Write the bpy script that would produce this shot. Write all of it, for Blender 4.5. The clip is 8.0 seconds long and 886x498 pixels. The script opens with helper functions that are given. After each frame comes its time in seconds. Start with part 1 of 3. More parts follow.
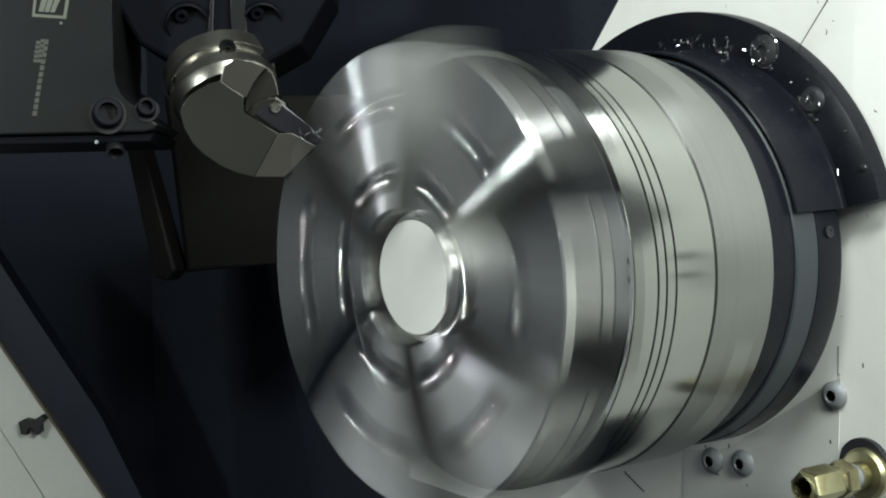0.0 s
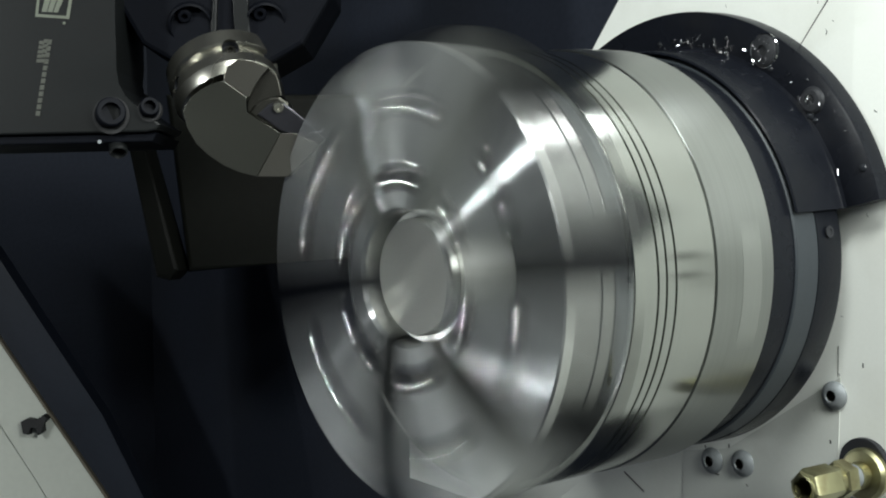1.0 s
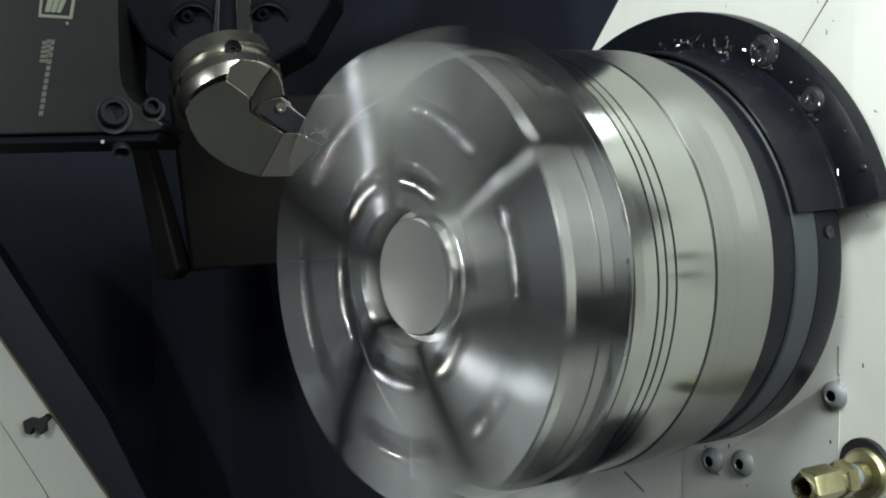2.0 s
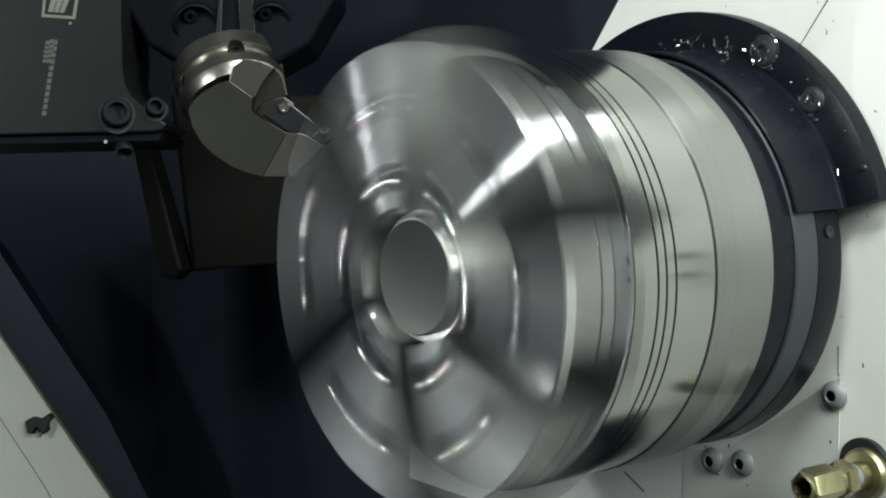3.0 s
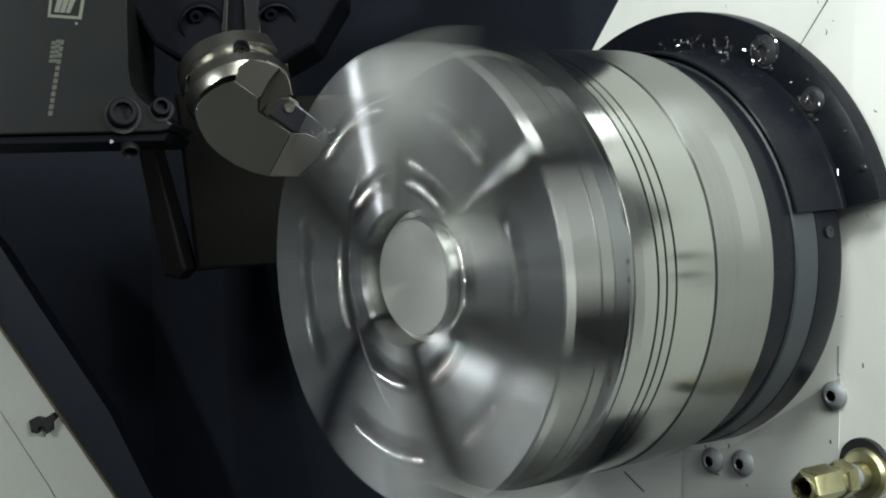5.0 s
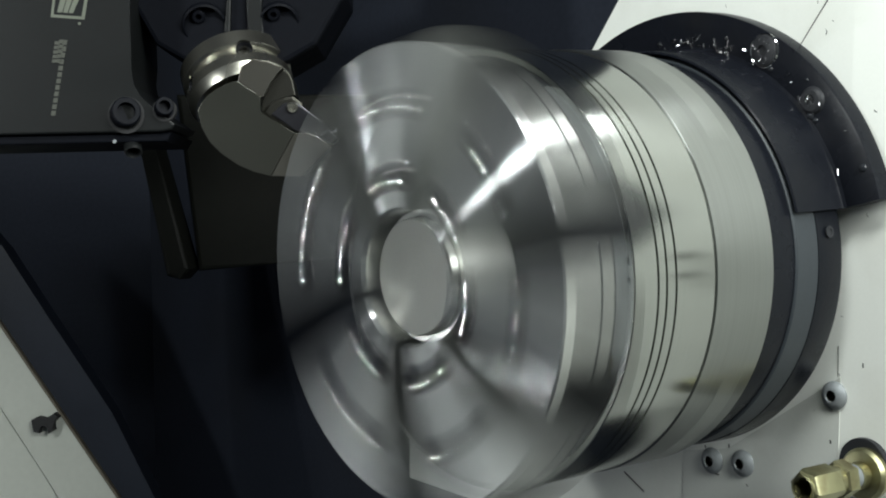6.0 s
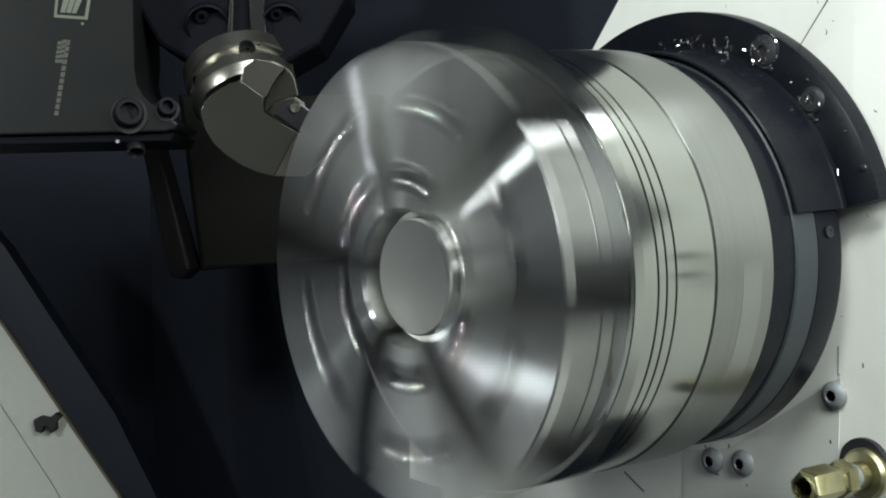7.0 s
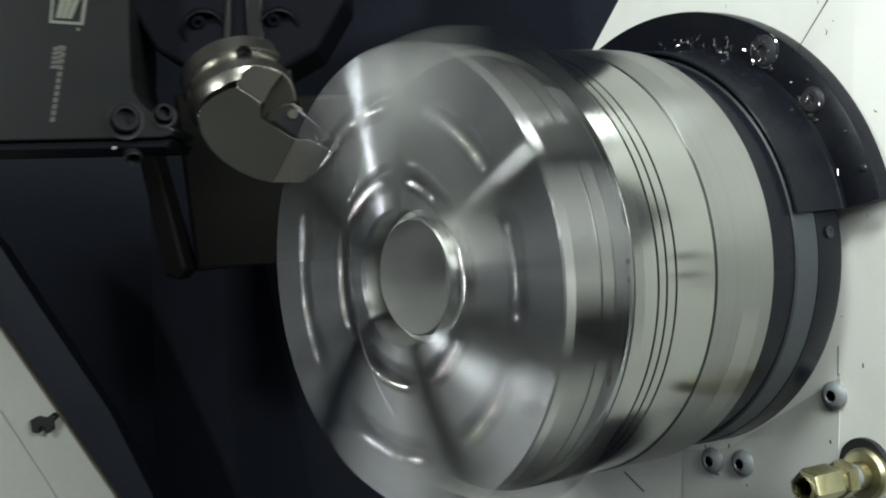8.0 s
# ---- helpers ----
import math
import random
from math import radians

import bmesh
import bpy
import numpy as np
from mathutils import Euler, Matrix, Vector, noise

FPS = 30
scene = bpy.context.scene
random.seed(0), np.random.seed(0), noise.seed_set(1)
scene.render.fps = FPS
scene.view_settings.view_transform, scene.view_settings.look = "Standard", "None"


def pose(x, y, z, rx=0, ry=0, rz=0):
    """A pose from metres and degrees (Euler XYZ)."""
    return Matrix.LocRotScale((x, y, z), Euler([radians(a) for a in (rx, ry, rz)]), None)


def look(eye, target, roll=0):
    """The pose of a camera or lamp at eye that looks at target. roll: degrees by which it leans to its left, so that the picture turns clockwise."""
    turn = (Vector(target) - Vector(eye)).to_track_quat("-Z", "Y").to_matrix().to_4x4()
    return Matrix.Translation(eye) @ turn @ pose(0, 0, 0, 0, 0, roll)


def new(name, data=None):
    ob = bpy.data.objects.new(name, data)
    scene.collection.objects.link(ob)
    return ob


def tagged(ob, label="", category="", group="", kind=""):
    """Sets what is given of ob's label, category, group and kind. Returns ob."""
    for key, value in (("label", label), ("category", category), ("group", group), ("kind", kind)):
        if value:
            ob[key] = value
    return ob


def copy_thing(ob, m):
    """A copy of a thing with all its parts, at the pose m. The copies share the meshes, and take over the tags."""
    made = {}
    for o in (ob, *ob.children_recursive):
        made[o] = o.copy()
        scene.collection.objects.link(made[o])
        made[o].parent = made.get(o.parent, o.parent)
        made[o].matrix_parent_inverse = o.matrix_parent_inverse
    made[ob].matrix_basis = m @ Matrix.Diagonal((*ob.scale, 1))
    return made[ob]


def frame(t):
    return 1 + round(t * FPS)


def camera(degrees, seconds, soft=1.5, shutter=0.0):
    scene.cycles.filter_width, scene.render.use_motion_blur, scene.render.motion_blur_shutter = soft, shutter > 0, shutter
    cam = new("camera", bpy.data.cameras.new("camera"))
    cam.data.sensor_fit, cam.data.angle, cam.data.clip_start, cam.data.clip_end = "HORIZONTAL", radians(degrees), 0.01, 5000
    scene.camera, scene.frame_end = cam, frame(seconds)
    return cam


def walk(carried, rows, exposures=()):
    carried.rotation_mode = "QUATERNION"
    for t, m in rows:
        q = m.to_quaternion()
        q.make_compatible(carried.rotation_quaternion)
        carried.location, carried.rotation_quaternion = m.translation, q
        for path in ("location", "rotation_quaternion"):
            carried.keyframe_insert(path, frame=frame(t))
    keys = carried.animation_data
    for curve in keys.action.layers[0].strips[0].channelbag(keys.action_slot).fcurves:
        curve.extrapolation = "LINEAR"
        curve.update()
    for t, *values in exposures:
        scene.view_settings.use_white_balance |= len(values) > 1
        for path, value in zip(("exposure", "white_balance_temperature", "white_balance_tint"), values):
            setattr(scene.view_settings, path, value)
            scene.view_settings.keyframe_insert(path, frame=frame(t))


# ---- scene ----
cam = camera(35, 8.0, soft=2.0, shutter=1.02)
# the sensor reads out from top to bottom over half a frame
scene.cycles.rolling_shutter_type, scene.cycles.rolling_shutter_duration = "TOP", 0.495
EYE = Vector((-0.449, -0.5918, 0.0981))
WAY = Vector((0.6238, 0.7738, -0.1103))
VIEW = look(EYE, EYE + WAY)
walk(cam, [(0.0, VIEW), (8.0, VIEW)])

# ---- light: machine lamps and added fills inside the enclosure, workshop light through the open door ----
world = bpy.data.worlds.new("workshop_air")
scene.world = world
world.use_nodes = True
world.node_tree.nodes["Background"].inputs["Color"].default_value = (0.80, 0.92, 1.0, 1)
world.node_tree.nodes["Background"].inputs["Strength"].default_value = 0.055


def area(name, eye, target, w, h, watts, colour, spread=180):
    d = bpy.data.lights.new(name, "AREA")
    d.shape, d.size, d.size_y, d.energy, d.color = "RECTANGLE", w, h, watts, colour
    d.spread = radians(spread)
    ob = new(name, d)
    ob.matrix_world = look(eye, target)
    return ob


area("work_light", (-0.76, 0.10, 0.33), (0, 0, 0), 0.08, 0.04, 1.6, (0.94, 1.0, 0.99))
area("low_work_light", (-0.62, 0.68, -0.228), (0, 0, 0), 0.026, 0.022, 0.17, (0.93, 0.98, 1.0))
# added broad fill, lifts the dark lower half of the jaw faces
area("low_light_diffuser", (-0.56, 0.72, -0.28), (0, 0, 0), 0.20, 0.13, 0.15, (0.95, 1.0, 0.97))
# added fill under the roof, no such lamp there; brightens the headstock panel
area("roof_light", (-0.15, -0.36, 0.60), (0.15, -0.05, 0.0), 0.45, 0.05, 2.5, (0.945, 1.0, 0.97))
area("headstock_light", (0.25, -0.145, 0.312), (0.034, -0.097, 0.079), 0.09, 0.030, 0.022, (0.94, 1.0, 0.99), 90)
# assumed light of the workshop, out of view; brightens the white panels
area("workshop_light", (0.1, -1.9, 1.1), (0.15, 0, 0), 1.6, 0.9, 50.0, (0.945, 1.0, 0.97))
scene.view_settings.exposure = 0.9


# ---- materials ----
def material(name):
    m = bpy.data.materials.new(name)
    m.use_nodes = True
    return m, m.node_tree.nodes, m.node_tree.links, m.node_tree.nodes["Principled BSDF"]


def worn(name, colour, rough=0.5, metal=0.0, vary=0.25, scale=60.0, bump=0.0, dirt=(0, 0, 0), dirt_amount=0.0, dirt_scale=9.0, gloss=0.5):
    """Painted, cast or plain metal surface with fine grain, broad stains and slight relief."""
    m, n, l, b = material(name)
    co = n.new("ShaderNodeTexCoord")
    fine, broad = n.new("ShaderNodeTexNoise"), n.new("ShaderNodeTexNoise")
    fine.inputs["Scale"].default_value, fine.inputs["Detail"].default_value = scale * 6, 6
    broad.inputs["Scale"].default_value, broad.inputs["Detail"].default_value = dirt_scale, 5
    l.new(co.outputs["Object"], fine.inputs["Vector"])
    l.new(co.outputs["Object"], broad.inputs["Vector"])
    ramp = n.new("ShaderNodeMapRange")
    ramp.inputs["To Min"].default_value, ramp.inputs["To Max"].default_value = 1 - vary, 1 + vary
    l.new(fine.outputs["Fac"], ramp.inputs["Value"])
    base = n.new("ShaderNodeMix")
    base.data_type, base.blend_type = "RGBA", "MULTIPLY"
    base.inputs["Factor"].default_value = 1
    base.inputs["A"].default_value = (*colour, 1)
    l.new(ramp.outputs["Result"], base.inputs["B"])
    spot = n.new("ShaderNodeMapRange")
    spot.inputs["From Min"].default_value, spot.inputs["From Max"].default_value = 0.52, 0.72
    spot.inputs["To Max"].default_value = dirt_amount
    l.new(broad.outputs["Fac"], spot.inputs["Value"])
    mix = n.new("ShaderNodeMix")
    mix.data_type = "RGBA"
    mix.inputs["B"].default_value = (*dirt, 1)
    l.new(spot.outputs["Result"], mix.inputs["Factor"])
    l.new(base.outputs["Result"], mix.inputs["A"])
    l.new(mix.outputs["Result"], b.inputs["Base Color"])
    rr = n.new("ShaderNodeMapRange")
    rr.inputs["To Min"].default_value, rr.inputs["To Max"].default_value = rough * 0.75, min(rough * 1.25, 1)
    l.new(broad.outputs["Fac"], rr.inputs["Value"])
    l.new(rr.outputs["Result"], b.inputs["Roughness"])
    b.inputs["Metallic"].default_value = metal
    b.inputs["Specular IOR Level"].default_value = gloss
    if bump:
        bp = n.new("ShaderNodeBump")
        bp.inputs["Strength"].default_value, bp.inputs["Distance"].default_value = bump, 0.0005
        l.new(fine.outputs["Fac"], bp.inputs["Height"])
        l.new(bp.outputs["Normal"], b.inputs["Normal"])
    return m


def turned(name, colour, rough, aniso, streak=0.12, ring_scale=900.0, straight=False, broad=0.0, ripple=0.0):
    """Metal with tool marks round the spindle axis, or straight saw marks."""
    m, n, l, b = material(name)
    co = n.new("ShaderNodeTexCoord")
    if straight:
        grain = n.new("ShaderNodeCombineXYZ")
        grain.inputs["Y"].default_value, grain.inputs["Z"].default_value = 0.941, -0.337
        along = grain.outputs["Vector"]
    else:
        cross = n.new("ShaderNodeVectorMath")
        cross.operation = "CROSS_PRODUCT"
        cross.inputs[0].default_value = (1, 0, 0)
        l.new(co.outputs["Object"], cross.inputs[1])
        along = cross.outputs["Vector"]
    turn = n.new("ShaderNodeVectorTransform")
    turn.vector_type, turn.convert_from, turn.convert_to = "VECTOR", "OBJECT", "WORLD"
    l.new(along, turn.inputs["Vector"])
    l.new(turn.outputs["Vector"], b.inputs["Tangent"])
    b.inputs["Anisotropic"].default_value, b.inputs["Anisotropic Rotation"].default_value = aniso, 0.25
    sep = n.new("ShaderNodeSeparateXYZ")
    l.new(co.outputs["Object"], sep.inputs["Vector"])
    rad = n.new("ShaderNodeCombineXYZ")
    l.new(sep.outputs["Y"], rad.inputs["X"])
    l.new(sep.outputs["Z"], rad.inputs["Y"])
    length = n.new("ShaderNodeVectorMath")
    length.operation = "LENGTH"
    l.new(rad.outputs["Vector"], length.inputs[0])
    ring = n.new("ShaderNodeCombineXYZ")
    l.new(sep.outputs["Y"] if straight else length.outputs["Value"], ring.inputs["X"])
    l.new(sep.outputs["Z"] if straight else sep.outputs["X"], ring.inputs["Y"])
    marks = n.new("ShaderNodeTexNoise")
    marks.inputs["Scale"].default_value, marks.inputs["Detail"].default_value = ring_scale, 4
    l.new(ring.outputs["Vector"], marks.inputs["Vector"])
    stain = n.new("ShaderNodeTexNoise")
    stain.inputs["Scale"].default_value, stain.inputs["Detail"].default_value = 22, 5
    l.new(co.outputs["Object"], stain.inputs["Vector"])
    add = n.new("ShaderNodeMath")
    l.new(marks.outputs["Fac"], add.inputs[0])
    l.new(stain.outputs["Fac"], add.inputs[1])
    shade = n.new("ShaderNodeMapRange")
    shade.inputs["From Min"].default_value, shade.inputs["From Max"].default_value = 0.6, 1.4
    shade.inputs["To Min"].default_value, shade.inputs["To Max"].default_value = 1 - streak, 1 + streak
    l.new(add.outputs["Value"], shade.inputs["Value"])
    base = n.new("ShaderNodeMix")
    base.data_type, base.blend_type = "RGBA", "MULTIPLY"
    base.inputs["Factor"].default_value = 1
    base.inputs["A"].default_value = (*colour, 1)
    l.new(shade.outputs["Result"], base.inputs["B"])
    l.new(base.outputs["Result"], b.inputs["Base Color"])
    rr = n.new("ShaderNodeMapRange")
    rr.inputs["From Min"].default_value, rr.inputs["From Max"].default_value = 0.6, 1.4
    rr.inputs["To Min"].default_value, rr.inputs["To Max"].default_value = rough * (1 - streak), rough * (1 + streak)
    l.new(add.outputs["Value"], rr.inputs["Value"])
    l.new(rr.outputs["Result"], b.inputs["Roughness"])
    b.inputs["Metallic"].default_value = 1
    if ripple:
        # very fine turned grooves tip the surface towards and away from the axis
        across = n.new("ShaderNodeVectorMath")
        across.operation = "NORMALIZE"
        flatten = n.new("ShaderNodeVectorMath")
        flatten.operation = "MULTIPLY"
        flatten.inputs[1].default_value = (0, 1, 1)
        l.new(co.outputs["Object"], flatten.inputs[0])
        out = n.new("ShaderNodeVectorTransform")
        out.vector_type, out.convert_from, out.convert_to = "VECTOR", "OBJECT", "WORLD"
        l.new(flatten.outputs["Vector"], out.inputs["Vector"])
        l.new(out.outputs["Vector"], across.inputs[0])
        fine = n.new("ShaderNodeTexWhiteNoise")
        fine.noise_dimensions = "1D"
        many = n.new("ShaderNodeMath")
        many.operation = "MULTIPLY"
        many.inputs[1].default_value = 60000
        l.new(length.outputs["Value"], many.inputs[0])
        l.new(many.outputs["Value"], fine.inputs["W"])
        slope = n.new("ShaderNodeMapRange")
        slope.inputs["To Min"].default_value, slope.inputs["To Max"].default_value = -ripple, ripple
        l.new(fine.outputs["Value"], slope.inputs["Value"])
        tip = n.new("ShaderNodeVectorMath")
        tip.operation = "SCALE"
        l.new(across.outputs["Vector"], tip.inputs[0])
        l.new(slope.outputs["Result"], tip.inputs["Scale"])
        geo = n.new("ShaderNodeNewGeometry")
        total = n.new("ShaderNodeVectorMath")
        l.new(geo.outputs["Normal"], total.inputs[0])
        l.new(tip.outputs["Vector"], total.inputs[1])
        unit = n.new("ShaderNodeVectorMath")
        unit.operation = "NORMALIZE"
        l.new(total.outputs["Vector"], unit.inputs[0])
        l.new(unit.outputs["Vector"], b.inputs["Normal"])
    if broad:
        # fine scuffs between the tool marks scatter part of the light evenly
        dull = n.new("ShaderNodeBsdfPrincipled")
        dull.inputs["Metallic"].default_value, dull.inputs["Roughness"].default_value = 1, 0.62
        l.new(base.outputs["Result"], dull.inputs["Base Color"])
        both = n.new("ShaderNodeMixShader")
        both.inputs["Fac"].default_value = broad
        l.new(b.outputs["BSDF"], both.inputs[1])
        l.new(dull.outputs["BSDF"], both.inputs[2])
        l.new(both.outputs["Shader"], n["Material Output"].inputs["Surface"])
    return m


JAW = turned("turned_jaw_steel", (0.59, 0.61, 0.61), 0.14, 1.0, 0.09, 1600, broad=0.36, ripple=0.42)
POLISH = turned("mirror_jaw_band", (0.60, 0.63, 0.66), 0.10, 0.3, 0.05, 900)
RIM = turned("polished_jaw_rim", (0.80, 0.81, 0.775), 0.22, 0.25, 0.06, 900, broad=0.3)
REARCHUCK = turned("brushed_chuck_steel", (0.30, 0.31, 0.295), 0.30, 0.5, 0.10)
CHUCK = turned("ground_chuck_steel", (0.40, 0.41, 0.385), 0.16, 0.4, 0.07)
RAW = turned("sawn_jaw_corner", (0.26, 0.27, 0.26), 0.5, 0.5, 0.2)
# dark colour carries the shade at the bottom of the jaw slots
FRONT = turned("shaded_chuck_front", (0.06, 0.063, 0.065), 0.5, 0.5, 0.2)
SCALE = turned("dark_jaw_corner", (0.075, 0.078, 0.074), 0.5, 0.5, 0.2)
BRIGHT = worn("polished_steel", (0.93, 0.93, 0.91), 0.08, 1.0, 0.03)
BAR = turned("sawn_bar_end", (0.52, 0.53, 0.50), 0.50, 1.0, 0.12, 700, True)
BOLT = worn("black_oxide_bolt", (0.020, 0.021, 0.024), 0.5, 0.0, 0.2, gloss=0.3)
ZINC = worn("zinc_plated_steel", (0.25, 0.27, 0.28), 0.5, 0.3, 0.25, 80, 0.2, (0.1, 0.1, 0.1), 0.5, 60)
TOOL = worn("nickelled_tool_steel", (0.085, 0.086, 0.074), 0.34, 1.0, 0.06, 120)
TOOLB = worn("bright_flange_steel", (0.50, 0.49, 0.43), 0.28, 1.0, 0.10, 120)
CARBIDE = worn("coated_carbide", (0.03, 0.03, 0.035), 0.30, 0.6, 0.2)
BRASS = worn("brass", (0.38, 0.365, 0.215), 0.38, 1.0, 0.12, 40, 0.1, (0.16, 0.12, 0.05), 0.6, 70)
WHITE = worn("white_machine_paint", (0.82, 0.84, 0.79), 0.42, 0.0, 0.03, 90, 0.05, (0.45, 0.44, 0.36), 0.22, 14)
DARK = worn("dark_enclosure_paint", (0.023, 0.027, 0.038), 0.5, 0.0, 0.25, 40, 0.1, (0.017, 0.016, 0.013), 0.4, 4, gloss=0.12)
BLACK = worn("oily_black_paint", (0.0065, 0.0075, 0.0105), 0.28, 0.0, 0.3, 50, 0.12, (0.014, 0.014, 0.014), 0.3, 25, gloss=0.12)
SLATE = worn("slate_flange_steel", (0.030, 0.036, 0.042), 0.45, 0.2, 0.15, 60)
PLATE = worn("anodised_turret_plate", (0.0050, 0.0058, 0.0060), 0.46, 0.0, 0.22, 60, 0.08, (0.002, 0.002, 0.002), 0.6, 20, gloss=0.22)
INK = worn("faint_print", (0.045, 0.048, 0.038), 0.6, 0.0, 0.3)
PRINT = worn("pale_print", (0.10, 0.11, 0.085), 0.6, 0.0, 0.15)
CHIP = worn("steel_swarf", (0.66, 0.67, 0.68), 0.22, 1.0, 0.2)
OIL = worn("coolant_film", (0.02, 0.022, 0.026), 0.06, 0.0, 0.2)
GREY = worn("grey_workshop_paint", (0.42, 0.43, 0.42), 0.7, 0.0, 0.08, 5, 0, (0.25, 0.25, 0.24), 0.4, 1.2)
FOIL = worn("foil_tag", (0.66, 0.67, 0.64), 0.42, 1.0, 0.05)
# paler copy of the tool steel for facets that catch more light
TOOLL = worn("lit_tool_steel", (0.125, 0.120, 0.105), 0.36, 1.0, 0.06, 120)
# darker copy, carries the shade in pockets, recesses and screw sockets
TOOLD = worn("shaded_tool_steel", (0.040, 0.039, 0.034), 0.42, 1.0, 0.15, 120)
ENAMEL = worn("pale_enamel", (0.50, 0.52, 0.47), 0.5, 0.0, 0.06, 30, 0.05, (0.30, 0.30, 0.25), 0.5, 9)
NAVY = worn("navy_seal", (0.012, 0.016, 0.026), 0.5, 0.0, 0.2, 40, gloss=0.3)
RUSTY = worn("worn_brown_edge", (0.10, 0.085, 0.06), 0.6, 0.0, 0.3, 40)
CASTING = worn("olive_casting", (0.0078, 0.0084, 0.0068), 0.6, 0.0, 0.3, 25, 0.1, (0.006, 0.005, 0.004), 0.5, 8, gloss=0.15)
SOOT = worn("matt_oily_black", (0.0042, 0.0048, 0.0070), 0.5, 0.0, 0.3, 50, 0.1, (0.004, 0.004, 0.004), 0.3, 30, gloss=0.05)
GRIME = worn("dark_grime", (0.06, 0.06, 0.055), 0.7, 0.0, 0.3)
WHITE2 = worn("lower_plate_grey", (0.62, 0.64, 0.60), 0.42, 0.0, 0.04, 90, 0.05, (0.40, 0.40, 0.34), 0.35, 18)
RUBBER = worn("black_rubber", (0.012, 0.012, 0.013), 0.7, 0.0, 0.3)


# ---- mesh helpers ----
def link(name, bm, mat, parent=None, label="", smooth=25):
    bmesh.ops.recalc_face_normals(bm, faces=bm.faces[:])
    me = bpy.data.meshes.new(name)
    bm.to_mesh(me)
    bm.free()
    for p in me.polygons:
        p.use_smooth = smooth > 0
    if smooth > 0:
        me.set_sharp_from_angle(angle=radians(smooth))
    me.materials.append(mat)
    ob = new(name, me)
    if parent is not None:
        ob.parent = parent
    if label:
        ob["label"] = label
    return ob


def part(name, bm, material, parent, label=""):
    return link(name, bm, material, parent, label)


def flat(name, bm, material, parent, label=""):
    return link(name, bm, material, parent, label, 0)


def thing(name, label, category, m=None, group=""):
    ob = new(name)
    ob.empty_display_size = 0.02
    if m is not None:
        ob.matrix_world = m
    return tagged(ob, label, category, group)


def sweep(profile, a0=0.0, a1=360.0, n=128, bm=None):
    """A closed (x, r) profile swept round the X axis from a0 to a1 degrees."""
    bm = bm or bmesh.new()
    full = abs(a1 - a0 - 360) < 1e-6
    rows = []
    for i in range(n if full else n + 1):
        a = radians(a0 + (a1 - a0) * i / n)
        rows.append([bm.verts.new((x, r * math.cos(a), r * math.sin(a))) for x, r in profile])
    k = len(profile)
    for i in range(n):
        p, q = rows[i], rows[(i + 1) % len(rows)]
        for j in range(k):
            bm.faces.new((p[j], p[(j + 1) % k], q[(j + 1) % k], q[j]))
    if not full:
        bm.faces.new(rows[0])
        bm.faces.new(rows[-1][::-1])
    return bm


def spin(profile, m, n=32, bm=None):
    """An open (z, r) profile turned round the local Z axis; ends on the axis are closed."""
    bm = bm or bmesh.new()
    rows = []
    for z, r in profile:
        if r < 1e-6:
            rows.append([bm.verts.new(m @ Vector((0, 0, z)))])
        else:
            rows.append([bm.verts.new(m @ Vector((r * math.cos(2 * math.pi * i / n), r * math.sin(2 * math.pi * i / n), z))) for i in range(n)])
    for p, q in zip(rows, rows[1:]):
        for i in range(n):
            j = (i + 1) % n
            if len(p) == 1 and len(q) == 1:
                continue
            if len(p) == 1:
                bm.faces.new((p[0], q[i], q[j]))
            elif len(q) == 1:
                bm.faces.new((p[i], p[j], q[0]))
            else:
                bm.faces.new((p[i], p[j], q[j], q[i]))
    return bm


def slab(outline, depth, m, bevel=0.0, bm=None):
    """An outline in local x, y, from local z = 0 down to -depth, with its upper edge bevelled."""
    bm = bm or bmesh.new()
    top = [bm.verts.new(m @ Vector((x, y, 0))) for x, y in outline]
    low = [bm.verts.new(m @ Vector((x, y, -depth))) for x, y in outline]
    k = len(outline)
    bm.faces.new(top)
    bm.faces.new(low[::-1])
    for i in range(k):
        bm.faces.new((top[i], low[i], low[(i + 1) % k], top[(i + 1) % k]))
    if bevel:
        edges = [e for e in bm.edges if e.verts[0] in top and e.verts[1] in top]
        bmesh.ops.bevel(bm, geom=edges, offset=bevel, segments=2, affect="EDGES", profile=0.5)
    return bm


def box(x0, x1, y0, y1, z0, z1, bevel=0.0, m=Matrix()):
    bm = bmesh.new()
    bmesh.ops.create_cube(bm, size=1, matrix=m @ Matrix.Translation(((x0 + x1) / 2, (y0 + y1) / 2, (z0 + z1) / 2)) @ Matrix.Diagonal((x1 - x0, y1 - y0, z1 - z0, 1)))
    if bevel:
        bmesh.ops.bevel(bm, geom=bm.edges[:], offset=bevel, segments=2, affect="EDGES", profile=0.5)
    return bm


def axes(origin, x, z):
    """A pose at origin with the given local x and z directions."""
    z = Vector(z).normalized()
    x = Vector(x)
    x = (x - z * x.dot(z)).normalized()
    y = z.cross(x)
    return Matrix.Translation(origin) @ Matrix((x, y, z)).transposed().to_4x4()


def cut(ob, cutters):
    """Cut holes through a part, for good."""
    for c in cutters:
        md = ob.modifiers.new("hole", "BOOLEAN")
        md.object, md.operation, md.solver = c, "DIFFERENCE", "EXACT"
    bpy.context.view_layer.update()
    me = bpy.data.meshes.new_from_object(ob.evaluated_get(bpy.context.evaluated_depsgraph_get()))
    ob.modifiers.clear()
    ob.data = me
    for c in cutters:
        bpy.data.objects.remove(c)
    for p in me.polygons:
        p.use_smooth = True
    me.set_sharp_from_angle(angle=radians(30))


# ---- setting ----
WALLX = 0.235


